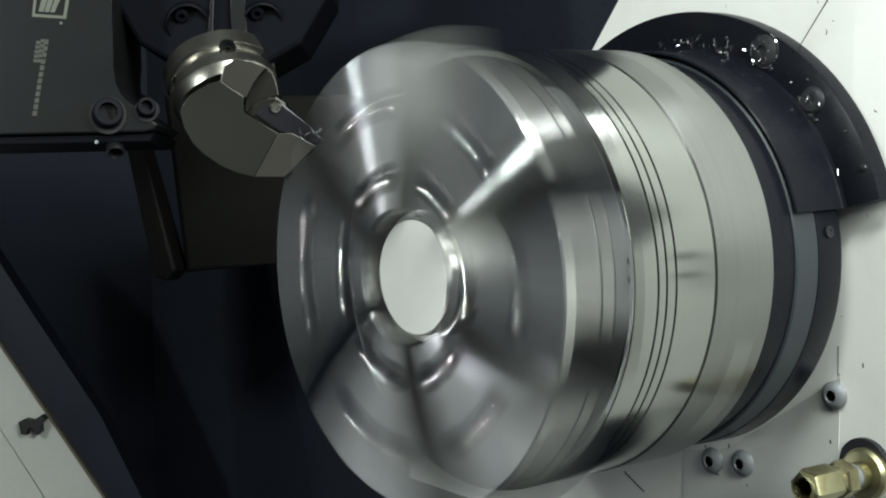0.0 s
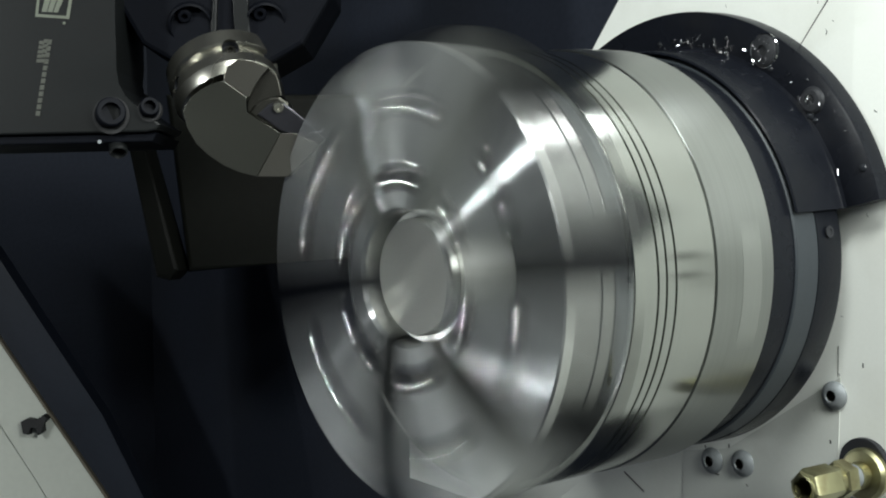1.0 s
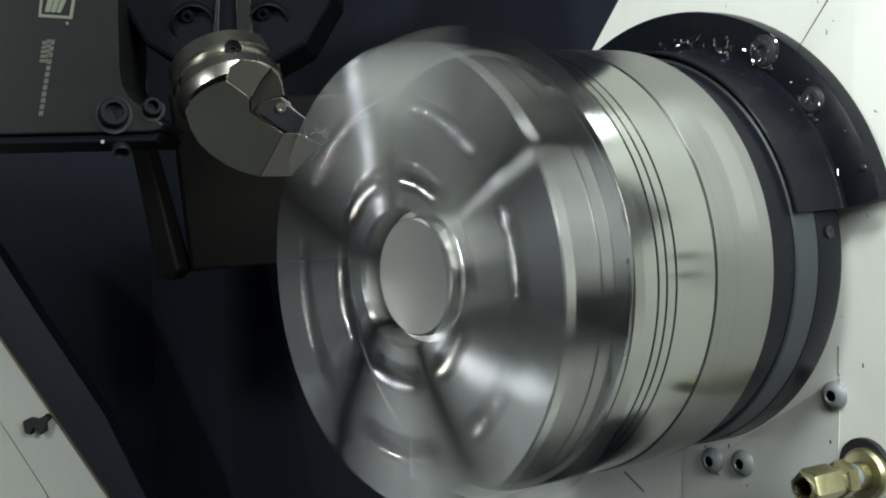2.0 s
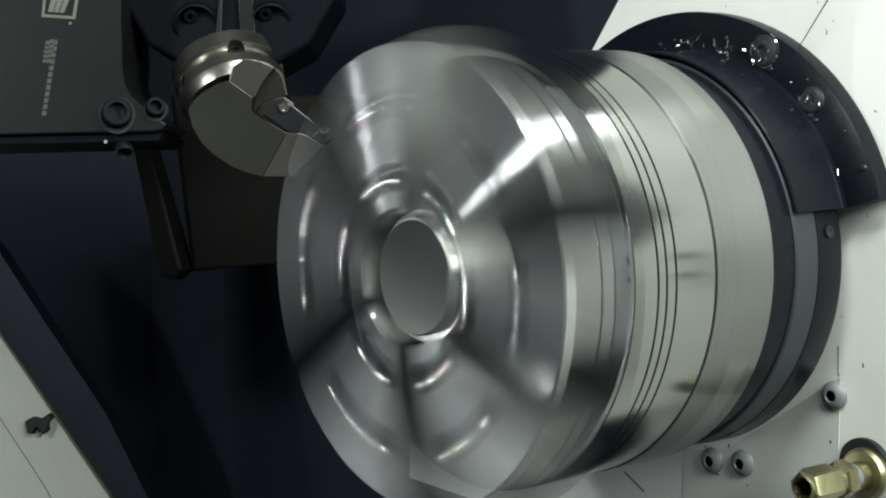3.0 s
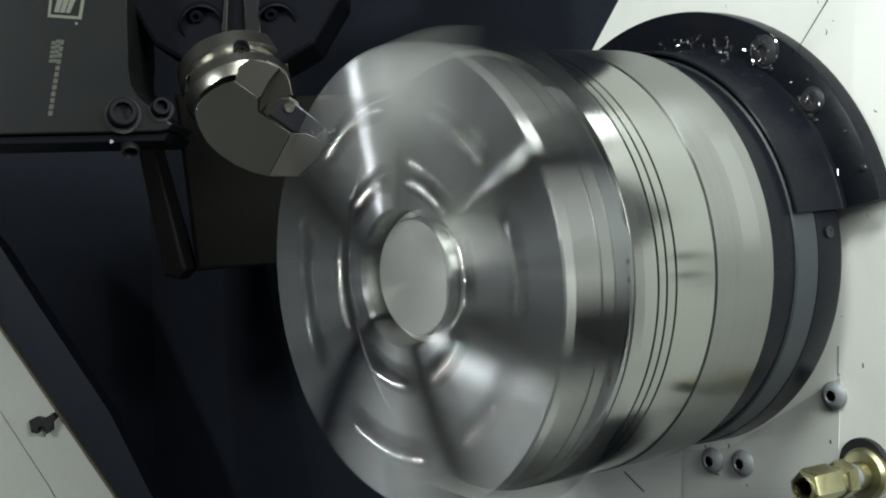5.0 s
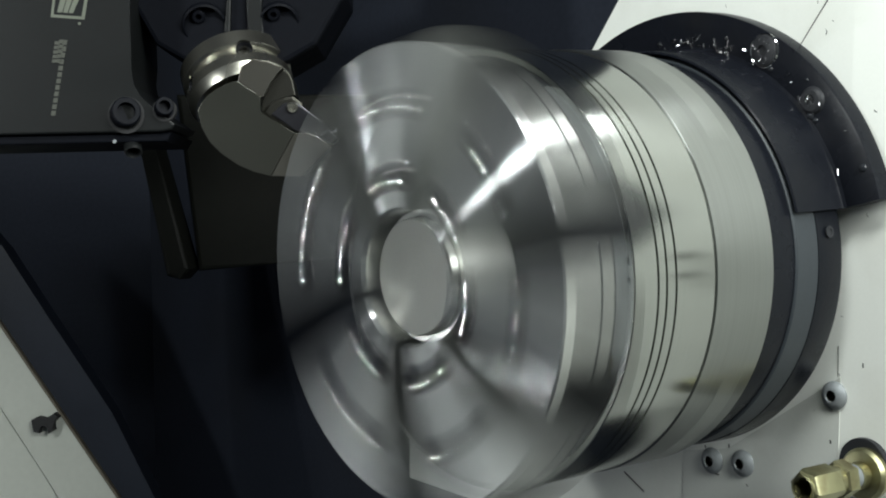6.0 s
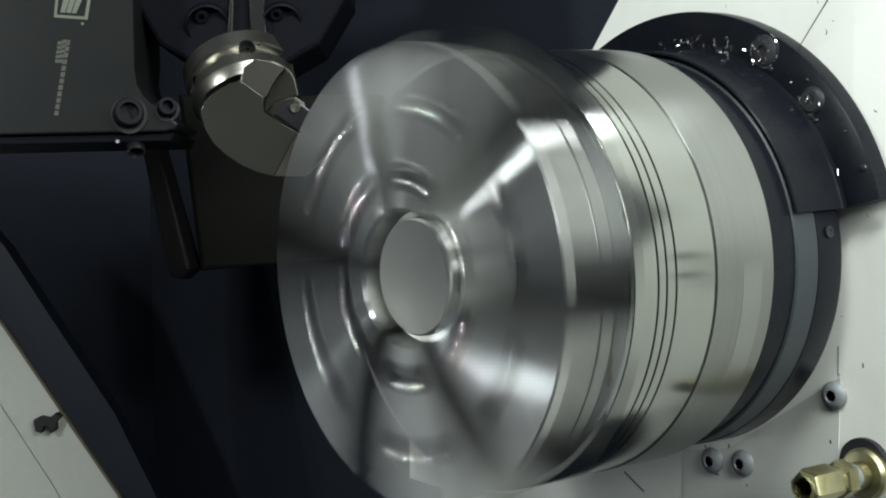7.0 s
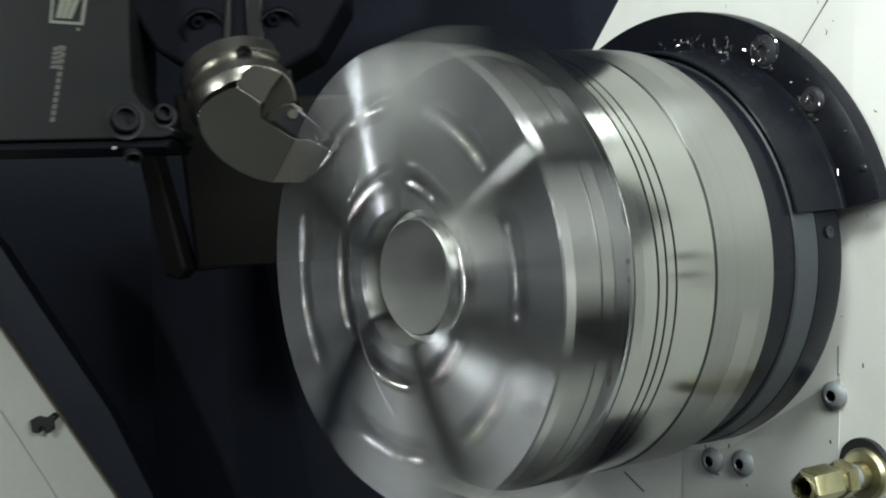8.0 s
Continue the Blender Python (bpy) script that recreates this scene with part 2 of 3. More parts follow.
def setting():
    face = axes((WALLX, 0, 0), (0, -1, 0), (-1, 0, 0))
    outline = [(-0.30, -0.215), (-0.30, -0.14), (-0.20, -0.012), (-0.0708, 0.1596), (0.005, 0.262), (0.113, 0.262), (0.113, -0.215)]
    tagged(link("wall_headstock", slab(outline, 0.02, face), WHITE, smooth=0), "white painted sheet metal headstock panel with swarf stuck on it", "machine wall", kind="structure")
    fold = slab([(0.113, -0.215), (0.113, 0.262), (0.235, 0.262), (0.245, 0.11), (0.36, 0.04), (0.50, 0.0), (0.50, -0.42), (0.14, -0.42), (0.135, -0.215)], 0.02, Matrix.Translation((0, 0, 0)) @ face @ Matrix.Translation((0.113, 0, 0)) @ Matrix.Rotation(radians(3), 4, "Y") @ Matrix.Translation((-0.113, 0, 0)))
    tagged(link("wall_side", fold, WHITE, smooth=0), "white painted sheet metal side panel of the enclosure", "machine wall", kind="structure")
    tagged(link("wall_rear", box(-1.35, 1.2, 0.80, 0.82, -0.62, 0.62), DARK, smooth=0), "dark blue-black painted rear wall of the enclosure", "machine wall", kind="structure")
    # added dark sheet, blocks the bright world in the gap behind the panel
    tagged(link("wall_inner", box(0.262, 0.282, -0.72, 0.80, -0.62, 0.62), DARK, smooth=0), "dark wall added to close the dark gap behind the headstock panel", "machine wall", kind="structure")
    # unseen apron, added in white so the lower jaw rims mirror something pale
    tagged(link("wall_front", box(-1.35, 0.9, -0.77, -0.75, -0.62, -0.30), WHITE, smooth=0), "unseen white apron added below the open door for the rim reflections", "machine wall", kind="structure")
    tagged(link("wall_end", box(-1.37, -1.35, -0.75, 0.82, -0.62, 0.62), DARK, smooth=0), "dark painted end wall of the enclosure", "machine wall", kind="structure")
    tagged(link("floor", box(-1.37, 0.9, -0.75, 0.82, -0.64, -0.62), DARK, smooth=0), "dark oily chip tray under the spindle", "machine floor", kind="structure")
    tagged(link("ceiling", box(-1.37, 0.9, -0.75, 0.82, 0.62, 0.64), DARK, smooth=0), "dark painted roof of the enclosure", "machine roof", kind="structure")
    tagged(link("wall_room", box(-4, 4, -4.0, -3.9, -1.2, 2.4), GREY, smooth=0), "grey painted workshop wall", "wall", kind="structure")
    tagged(link("floor_room", box(-4, 4, -3.9, -0.75, -1.3, -1.2), GREY, smooth=0), "grey concrete workshop floor", "floor", kind="structure")
    tagged(link("ceiling_room", box(-4, 4, -3.9, -0.75, 2.4, 2.5), GREY, smooth=0), "grey workshop ceiling", "ceiling", kind="structure")


# ---- spindle: chuck, jaws, bar ----
SLOT = 37.0
SCREW_RINGS = (0.0545, 0.093)
COLUMN = 60.9


def chuck_thing():
    chuck = thing("lathe_chuck", "spinning steel lathe chuck with six turned pie jaws", "lathe chuck")
    r = 0.1225
    prof = [(0.050, 0.045), (0.050, 0.1216), (0.0504, 0.1222)]
    for x in (0.0664, 0.0726, 0.0796):
        prof += [(x - 0.0008, r), (x - 0.0005, r - 0.0013), (x + 0.0005, r - 0.0013), (x + 0.0008, r)]
    prof += [(0.1092, 0.1222), (0.1096, 0.1212), (0.1100, 0.1212), (0.1100, 0.045)]
    part("body", sweep(prof, n=160), CHUCK, chuck, "ground steel body with three fine grooves")
    rear = [(0.1101, 0.045), (0.1101, 0.1212), (0.1104, 0.1212), (0.1108, 0.1228), (0.1555, 0.1232), (0.157, 0.1218), (0.157, 0.045)]
    part("rear_body", sweep(rear, n=160), REARCHUCK, chuck, "duller brushed steel rear ring")
    # chuck front behind the slots, darkened in colour as shade between the jaws
    part("front", sweep([(0.0493, 0.0365), (0.0493, 0.1185), (0.0498, 0.1185), (0.0498, 0.0365)], n=96), FRONT, chuck, "dull steel chuck front behind the jaws, slot shade in its colour")
    half = 30 - SLOT / 2
    jaw_prof = [(0.0499, 0.036), (0.0022, 0.036), (0.0, 0.0378), (0.0, 0.1242), (0.0010, 0.1252), (0.0235, 0.1250), (0.0240, 0.1236), (0.0252, 0.1236), (0.0256, 0.1246),
                (0.0330, 0.1246), (0.0333, 0.1238), (0.0340, 0.1238), (0.0343, 0.1246), (0.0350, 0.1242), (0.0470, 0.1238), (0.0485, 0.1222), (0.0499, 0.1218)]
    jaw = part("jaw", sweep(jaw_prof, -half, half, 28), JAW, chuck, "turned steel pie jaw")
    cutters = []
    for rr in SCREW_RINGS:
        cutters.append(link("cutter", spin([(-0.03, 0), (-0.03, 0.0085), (0.012, 0.0085), (0.012, 0)], axes((0, rr, 0), (0, 1, 0), (1, 0, 0)), 32), BOLT))
    cut(jaw, cutters)
    jaw.data.materials.append(RIM)
    jaw.data.materials.append(RAW)
    jaw.data.materials.append(POLISH)
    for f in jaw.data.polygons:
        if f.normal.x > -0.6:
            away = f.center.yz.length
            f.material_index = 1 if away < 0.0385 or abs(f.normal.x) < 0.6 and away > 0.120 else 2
            if f.material_index == 1 and away > 0.12 and 0.0348 < f.center.x < 0.0480:
                f.material_index = 3
    for rr in SCREW_RINGS:
        at = axes((0, rr, 0), (0, 1, 0), (-1, 0, 0))
        dish = [(0.0001, 0.0086)] + [(-0.0032 + 0.0124 - math.sqrt(0.0124 ** 2 - q * q) + 0.00005, q) for q in [0.0083 - 0.0004 * i for i in range(14)]] + [(-0.0046, 0.0030), (-0.0046, 0.0086)]
        part("dish", spin(dish, at, 64), BRIGHT, jaw, "polished concave countersink")
        bolt = spin([(-0.0120, 0), (-0.0120, 0.0074), (-0.0060, 0.0074), (-0.0054, 0.0068), (-0.0054, 0.0026), (-0.0090, 0.0024), (-0.0090, 0)], at, 24)
        part("screw", bolt, BOLT, jaw, "black socket head screw")
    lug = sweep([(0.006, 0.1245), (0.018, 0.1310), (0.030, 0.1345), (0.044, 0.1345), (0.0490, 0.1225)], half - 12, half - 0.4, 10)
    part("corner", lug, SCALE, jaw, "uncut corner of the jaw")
    for o in (jaw, *jaw.children_recursive):
        if o is not jaw:
            o.matrix_basis = Matrix()
    for k in range(1, 6):
        c = copy_thing(jaw, pose(0, 0, 0, 60 * k))
        c.parent = chuck
    for a in (41, 161, 281):
        lab = sweep([(0.131, 0.1229), (0.131, 0.1235), (0.1455, 0.1237), (0.1455, 0.1230)], a - 3, a + 3, 6)
        part("tag", lab, FOIL, chuck, "pale foil tag")
    bar = thing("bar_stock", "sawn steel bar end clamped in the chuck jaws", "workpiece")
    part("bar", sweep([(0.0080, 0.0001), (0.0080, 0.0308), (0.0090, 0.0318), (0.050, 0.0318), (0.050, 0.0001)], n=64), BAR, bar, "sawn steel bar end")
    part("collar", sweep([(0.014, 0.0322), (0.014, 0.0357), (0.050, 0.0357), (0.050, 0.0322)], n=64), RIM, bar, "steel liner ring")
    return chuck, bar


def nose_things():
    nose = thing("spindle_nose", "black spindle nose with slate steel flange rings", "spindle")
    part("sleeve", sweep([(0.1575, 0.05), (0.1575, 0.118), (0.1805, 0.118), (0.1805, 0.05)], n=128), BLACK, nose, "oily black sleeve")
    part("flange", sweep([(0.1806, 0.06), (0.1806, 0.1185), (0.1816, 0.1195), (0.1990, 0.1200), (0.1990, 0.06)], n=128), SLATE, nose, "slate grey flange ring")
    part("backing", sweep([(0.1992, 0.06), (0.1992, 0.1204), (0.2180, 0.1212), (0.2196, 0.1206), (0.2200, 0.1100), (0.2345, 0.1100), (0.2345, 0.06)], n=128), BLACK, nose, "black backing ring")
    part("screw", spin([(0, 0), (0, 0.0034), (0.0008, 0.0034), (0.0008, 0.002), (0.0002, 0.0018), (0.0002, 0)], axes((0.2085, 0.1214 * math.cos(radians(170)), 0.1214 * math.sin(radians(170))), (1, 0, 0), (0, math.cos(radians(170)), math.sin(radians(170)))), 20), BOLT, nose, "small set screw")
    guard = thing("chuck_guard", "oily black curved guard with chips, coolant drops and screws", "machine guard")
    prof = [(0.1808, 0.1215), (0.1804, 0.1222), (0.1812, 0.1232), (0.2185, 0.1240), (0.2205, 0.1248), (0.2215, 0.1265), (0.2215, 0.1468), (0.2219, 0.1478), (0.2230, 0.1482), (0.2345, 0.1482), (0.2345, 0.1230)]
    plate = sweep(prof, 57, 164.3, 72)
    part("plate", plate, BLACK, guard, "oily black curved plate")
    rnd = random.Random(5)
    for r, a, full in ((0.1373, 116.5, True), (0.1345, 135.7, False)):
        at = axes((0.2215, r * math.cos(radians(a)), r * math.sin(radians(a))), (0, 1, 0), (-1, 0, 0))
        if full:
            part("washer", spin([(-0.002, 0.0105), (0.0004, 0.0105), (0.0010, 0.0098), (0.0004, 0.0090), (-0.002, 0.0090)], at, 40), BRIGHT, guard, "bright wet countersink rim")
        part("guard_screw", spin([(0, 0.0092 if full else 0.0082), (0.0016, 0.0086 if full else 0.0074), (0.0026, 0.0060), (0.0027, 0.0034), (0.0010, 0.0032), (0.0010, 0)], at, 28), BOLT, guard, "black socket screw packed with chips")
        bm = bmesh.new()
        for _ in range(26):
            q, w = rnd.uniform(0, 6.28), rnd.uniform(0.001, 0.0075)
            flake(bm, at @ Matrix.Translation((w * math.cos(q), w * math.sin(q), 0.0028)), rnd, rnd.uniform(0.0006, 0.0016))
        tagged(link("swarf", bm, CHIP), "tiny bright steel chips packed into a screw head", "swarf", kind="stuff")
    # chips lying in the corner of the guard
    bm = bmesh.new()
    for _ in range(46):
        a = radians(rnd.gauss(98, 11))
        r = rnd.uniform(0.1262, 0.1330)
        flake(bm, Matrix.Translation((0.2207, r * math.cos(a), r * math.sin(a))), rnd, rnd.uniform(0.0008, 0.0028))
    for a, r in ((128, 0.132), (126, 0.1345), (133, 0.129), (160, 0.124), (147, 0.143), (155, 0.127)):
        a = radians(a)
        flake(bm, Matrix.Translation((0.2208, r * math.cos(a), r * math.sin(a))), rnd, 0.0022)
    tagged(link("swarf", bm, CHIP), "loose bright steel chips lying on the black guard", "swarf", kind="stuff")
    for a, r, q in ((156.5, 0.143, 0.0024), (120.5, 0.130, 0.0016), (104, 0.135, 0.0013), (138, 0.128, 0.0028), (140, 0.1285, 0.0018), (131, 0.140, 0.0012)):
        a = radians(a)
        bm = spin([(0.0, q), (q * 0.3, q * 0.85), (q * 0.5, q * 0.4), (q * 0.55, 0)], axes((0.2213, r * math.cos(a), r * math.sin(a)), (0, 1, 0), (-1, 0, 0)), 14)
        tagged(link("coolant_drop", bm, OIL), "dark glossy drop of coolant on the guard", "coolant drop", "drops on the guard")


def flake(bm, m, rnd, size):
    """One curled chip: a short strip with a bend and a little thickness."""
    turn = Euler((rnd.uniform(0, 6.28), rnd.uniform(0, 6.28), rnd.uniform(0, 6.28))).to_matrix().to_4x4()
    w, t, bend = size * rnd.uniform(0.25, 0.6), size * 0.12, rnd.uniform(-0.5, 0.5)
    rows = []
    for i in range(4):
        x = size * (i / 3 - 0.5) * 1.6
        z = bend * size * (1 - (2 * i / 3 - 1) ** 2)
        rows.append([bm.verts.new(m @ turn @ Vector(v)) for v in ((x, -w / 2, z), (x, w / 2, z), (x, w / 2, z + t), (x, -w / 2, z + t))])
    for p, q in zip(rows, rows[1:]):
        for j in range(4):
            bm.faces.new((p[j], p[(j + 1) % 4], q[(j + 1) % 4], q[j]))
    bm.faces.new(rows[0][::-1])
    bm.faces.new(rows[-1])


# ---- turret and tool ----
A = Vector((0, -0.8, -0.6))
TIP = Vector((0.0135, 0.0975, 0.0735))
FACING = VIEW.to_3x3().to_4x4()
AXIS = (0.29, -0.814, 0.50)


def mm(*pts):
    return [(x / 1000, y / 1000) for x, y in pts]


def taper(outline, depth, shrink, m, bevel=0.0):
    """A slab whose far side is drawn in towards its middle."""
    bm = slab(outline, depth, m, bevel)
    inv = m.inverted()
    c = Vector((sum(x for x, y in outline) / len(outline), sum(y for x, y in outline) / len(outline), 0))
    for v in bm.verts:
        p = inv @ v.co
        if p.z < -depth * 0.9:
            v.co = m @ Vector((c.x + (p.x - c.x) * shrink, c.y + (p.y - c.y) * shrink, p.z))
    return bm


def arc(cx, cy, r, a0, a1, n):
    return [(cx + r * math.cos(radians(a0 + (a1 - a0) * i / n)), cy + r * math.sin(radians(a0 + (a1 - a0) * i / n))) for i in range(n + 1)]


def tool_things():
    turret = thing("turret", "dark oily tool turret with an anodised housing plate", "tool turret", Matrix.Translation(TIP))
    F = FACING
    at = lambda x, y, z: F @ Matrix.Translation((x / 1000, y / 1000, z / 1000))
    # housing plate with its cap screws, logo and small print
    plate = mm((-124, 150), (-123.2, 70), (-122.6, 52), (-123.6, 40), (-122.0, 30), (-118.2, 23.3), (-113.6, 18.6), (-96.0, 6.9), (-99, 3.6), (-104.2, 2.4), (-360, -3), (-360, 150))
    flat("housing", taper(plate, 0.09, 0.93, at(0, 0, -6), 0.0012), PLATE, turret, "dark anodised housing plate")
    under = mm((-99, 2.5), (-360, -3.5), (-360, -9), (-102, -3))
    flat("underside", slab(under, 0.07, at(0, 0, -10), 0.001), SOOT, turret, "black lower edge of the housing")
    for x, y, r in ((-126.0, 13.4, 8.8), (-103.2, 16.6, 5.6)):
        cap = axes((0, 0, 0), (1, 0, 0), (0.34, 0.16, 0.92))
        k = r / 1000
        part("bore", spin([(-0.004, k * 1.25), (0.0006, k * 1.25), (0.0006, k * 1.02), (-0.004, k * 1.02)], at(x + 0.6, y - 1.2, -6), 36), RUBBER, turret, "black counterbore ring")
        part("cap_screw", spin([(-0.004, k), (0.0045, k), (0.0055, k * 0.90), (0.0055, k * 0.62), (0.0, k * 0.58), (0.0, 0)], at(x, y, -6) @ cap, 36), SOOT, turret, "dark socket cap screw")
    plane = at(0, 0, -5.6)
    frame_out = [(-170.3, 70.6), (-150.2, 69.2), (-147.2, 88.0), (-168.4, 89.0)]
    frame_in = [(-168.6, 72.2), (-151.9, 71.0), (-149.3, 86.6), (-166.9, 87.5)]
    for i in range(4):
        j = (i + 1) % 4
        flat("logo_edge", slab(mm(frame_out[i], frame_out[j], frame_in[j], frame_in[i]), 0.0006, plane), PRINT, turret, "pale printed border")
    for q in (((-166.5, 73.6), (-163.5, 73.4), (-160.0, 84.8), (-163.6, 85.0)), ((-163.0, 73.4), (-160.2, 73.2), (-156.2, 84.6), (-159.5, 84.8)), ((-159.6, 73.2), (-157.0, 73.0), (-152.2, 84.2), (-155.6, 84.4))):
        flat("logo_bar", slab(mm(*q), 0.0006, plane), PRINT, turret, "pale printed bar")
    flat("print_dot", slab(mm(*arc(-153.2, 66.8, 0.9, 0, 330, 11)), 0.0006, plane), PRINT, turret)
    for x0, y0, x1, y1, w in ((-168.9, 12.0, -161.5, 58.0, 1.3), (-165.6, 43.5, -163.6, 58.0, 1.5), (-168.2, 43.5, -166.2, 57.0, 1.5)):
        n = 12 if w < 1.4 else 5
        for i in range(n):
            u, v = i / n, (i + 0.74) / n
            a, b = (x0 + (x1 - x0) * u, y0 + (y1 - y0) * u), (x0 + (x1 - x0) * v, y0 + (y1 - y0) * v)
            flat("print_bar", slab(mm((a[0] - w, a[1]), (a[0] + w, a[1]), (b[0] + w, b[1]), (b[0] - w, b[1])), 0.0005, plane), INK, turret)
    part("bracket", spin([(-0.004, 0.0055), (0.002, 0.0055), (0.003, 0.0046), (0.002, 0.0036), (-0.004, 0.0034)], at(-123, -7.5, -14) @ axes((0, 0, 0), (1, 0, 0), (0.2, -0.75, 0.6)), 24), PLATE, turret, "small dark pipe clip")
    part("grub_screw", spin([(0, 0.0012), (0.001, 0.0011), (0.001, 0)], at(-133, -3.2, -9.5), 12), ZINC, turret, "tiny bright screw")
    # turret disc behind the tool, with stations round it
    rim = mm(*[(-64 + 70 * math.cos(radians(15 + 30 * i)), 108 + 70 * math.sin(radians(15 + 30 * i))) for i in range(12)])
    flat("turret_disc", slab(rim, 0.07, at(0, 0, -34), 0.003), SOOT, turret, "black twelve-sided turret disc")
    for x, y, r in ((-83.5, 70.5, 13.5), (-37.5, 72.0, 12.5)):
        part("station", spin([(-0.004, r / 1000), (0.0012, r / 1000), (0.0022, r / 1000 - 0.0012), (-0.004, r / 1000 - 0.0022)], at(x, y, -34) @ axes((0, 0, 0), (1, 0, 0), (0.15, -0.45, 0.88)), 40), SOOT, turret, "black tool station ring")
        part("station_bolt", spin([(-0.003, 0.0042), (0.002, 0.0042), (0.003, 0.0034), (0.003, 0.002), (0.0, 0.002), (0, 0)], at(x - 3.5, y + 5.5, -33) @ axes((0, 0, 0), (1, 0, 0), (0.15, -0.45, 0.88)), 20), SOOT, turret, "black socket bolt")
    flat("web", slab(mm((-57.5, 92), (-47.0, 92), (-48.6, 72), (-45.6, 58), (-55.2, 58.6), (-56.2, 72)), 0.02, at(0, 0, -29), 0.0015), PLATE, turret, "dark grey web between two stations")
    flat("web", slab(mm((-68.8, 92), (-66.2, 92), (-67.2, 62), (-71.0, 62)), 0.02, at(0, 0, -30), 0.001), PLATE, turret, "dark grey web")

    tool = thing("turning_tool", "nickelled turning tool with a coated carbide insert, clamped in the turret", "turning tool", Matrix.Translation(TIP))
    olive = mm((-81.8, 14.2), (-79.6, 18.9), (-76.3, 22.9), (-71.5, 26.6), (-64.9, 30.3), (-58.3, 32.2), (-44.5, 22.5), (-44.9, 18), (-44.5, 13.5), (-36.9, 8.7), (-24.5, 1.1), (-38.3, -24.5), (-48.0, -21.9), (-57.6, -17.8), (-67.3, -11.6), (-74.2, -4.9), (-79.4, 4.2))
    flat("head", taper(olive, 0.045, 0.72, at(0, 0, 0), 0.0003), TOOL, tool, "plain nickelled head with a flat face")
    # light and shade of the facets below come from the steel copies
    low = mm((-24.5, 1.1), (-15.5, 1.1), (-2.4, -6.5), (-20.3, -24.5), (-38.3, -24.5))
    flat("front_face", taper(low, 0.030, 0.8, at(0, 0, -0.4), 0.0003), TOOLL, tool, "relief face, its brighter light set in a paler steel")
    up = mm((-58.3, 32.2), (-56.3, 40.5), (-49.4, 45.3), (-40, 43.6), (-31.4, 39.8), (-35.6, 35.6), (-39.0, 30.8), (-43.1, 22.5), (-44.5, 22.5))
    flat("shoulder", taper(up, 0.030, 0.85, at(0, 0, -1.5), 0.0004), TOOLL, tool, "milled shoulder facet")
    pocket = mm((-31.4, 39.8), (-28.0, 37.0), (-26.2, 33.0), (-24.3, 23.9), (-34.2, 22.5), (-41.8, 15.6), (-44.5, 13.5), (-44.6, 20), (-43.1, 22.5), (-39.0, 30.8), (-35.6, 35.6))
    flat("pocket", slab(pocket, 0.020, at(0, 0, -6), 0.0006), TOOLD, tool, "insert pocket wall, its shade set in a darker steel")
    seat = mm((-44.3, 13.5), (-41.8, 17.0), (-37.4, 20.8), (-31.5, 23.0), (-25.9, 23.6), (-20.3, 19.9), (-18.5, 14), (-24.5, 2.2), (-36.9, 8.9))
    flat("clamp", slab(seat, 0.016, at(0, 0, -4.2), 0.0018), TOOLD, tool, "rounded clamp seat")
    blade = mm((-38.5, 12.5), (-32.0, 18.6), (-25.9, 20.4), (-20.8, 18.0), (-6.5, 5.9), (1.1, -1.7), (0.2, -3.4), (-2.4, -5.1), (-8.6, -2.2), (-14.8, 0.6), (-24.5, 2.6))
    flat("insert", slab(blade, 0.010, at(0, 0, -2.2), 0.0010), CARBIDE, tool, "black coated carbide insert")
    part("insert_screw", spin([(-0.002, 0.0034), (0.0012, 0.0034), (0.0020, 0.0028), (0.0020, 0.0016), (0.0004, 0.0014), (0.0004, 0)], at(-26.0, 16.6, -2.0) @ axes((0, 0, 0), (1, 0, 0), (0.2, -0.3, 0.93)), 24), TOOLB, tool, "small bright insert screw")
    fl = at(-58.0, 20.0, -33) @ axes((0, 0, 0), (1, 0.36, 0), AXIS)
    prof = [(-0.0330, 0), (-0.0330, 0.0330), (-0.0322, 0.0340), (-0.0225, 0.0340), (-0.0215, 0.0330), (-0.0205, 0.0306), (-0.0172, 0.0306), (-0.0162, 0.0324), (-0.0152, 0.0332), (-0.0085, 0.0332), (-0.0060, 0.0315), (-0.002, 0.0300), (-0.002, 0)]
    flange = part("flange", spin(prof, fl, 96), TOOLB, tool, "bright grooved clamping flange")
    holes = [at(-56.0, 55.0, -15.2) @ axes((0, 0, 0), (1, 0.36, 0), (5.8, 19.7, 28.7)), at(-91.6, 32.6, -24.0) @ axes((0, 0, 0), (1, 0.36, 0), (-28.4, 0, 16.5))]
    cut(flange, [part("cutter", spin([(-0.0062, 0), (-0.0062, 0.0053), (0.012, 0.0053), (0.012, 0)], h, 32), BOLT, tool) for h in holes])
    for h in holes:
        # dark cup lining stands for the shade inside the recess
        part("recess", spin([(-0.0060, 0), (-0.0060, 0.0051), (-0.0022, 0.0051)], h, 28), BOLT, tool, "recess lining in the flange, shade set in its dark colour")
        part("recess_screw", spin([(-0.0061, 0.0034), (-0.0040, 0.0034), (-0.0033, 0.0026), (-0.0033, 0.0016), (-0.0052, 0.0014), (-0.0052, 0)], h, 20), TOOLD, tool, "dark recessed screw")
    # fresh chips clinging to the cutting edge
    bm = bmesh.new()
    rnd = random.Random(11)
    for _ in range(14):
        flake(bm, at(rnd.uniform(-13, 1), rnd.uniform(-3, 4), 0.6), rnd, rnd.uniform(0.0008, 0.0024))
    part("clinging_chips", bm, CHIP, tool, "bright chips stuck to the insert")

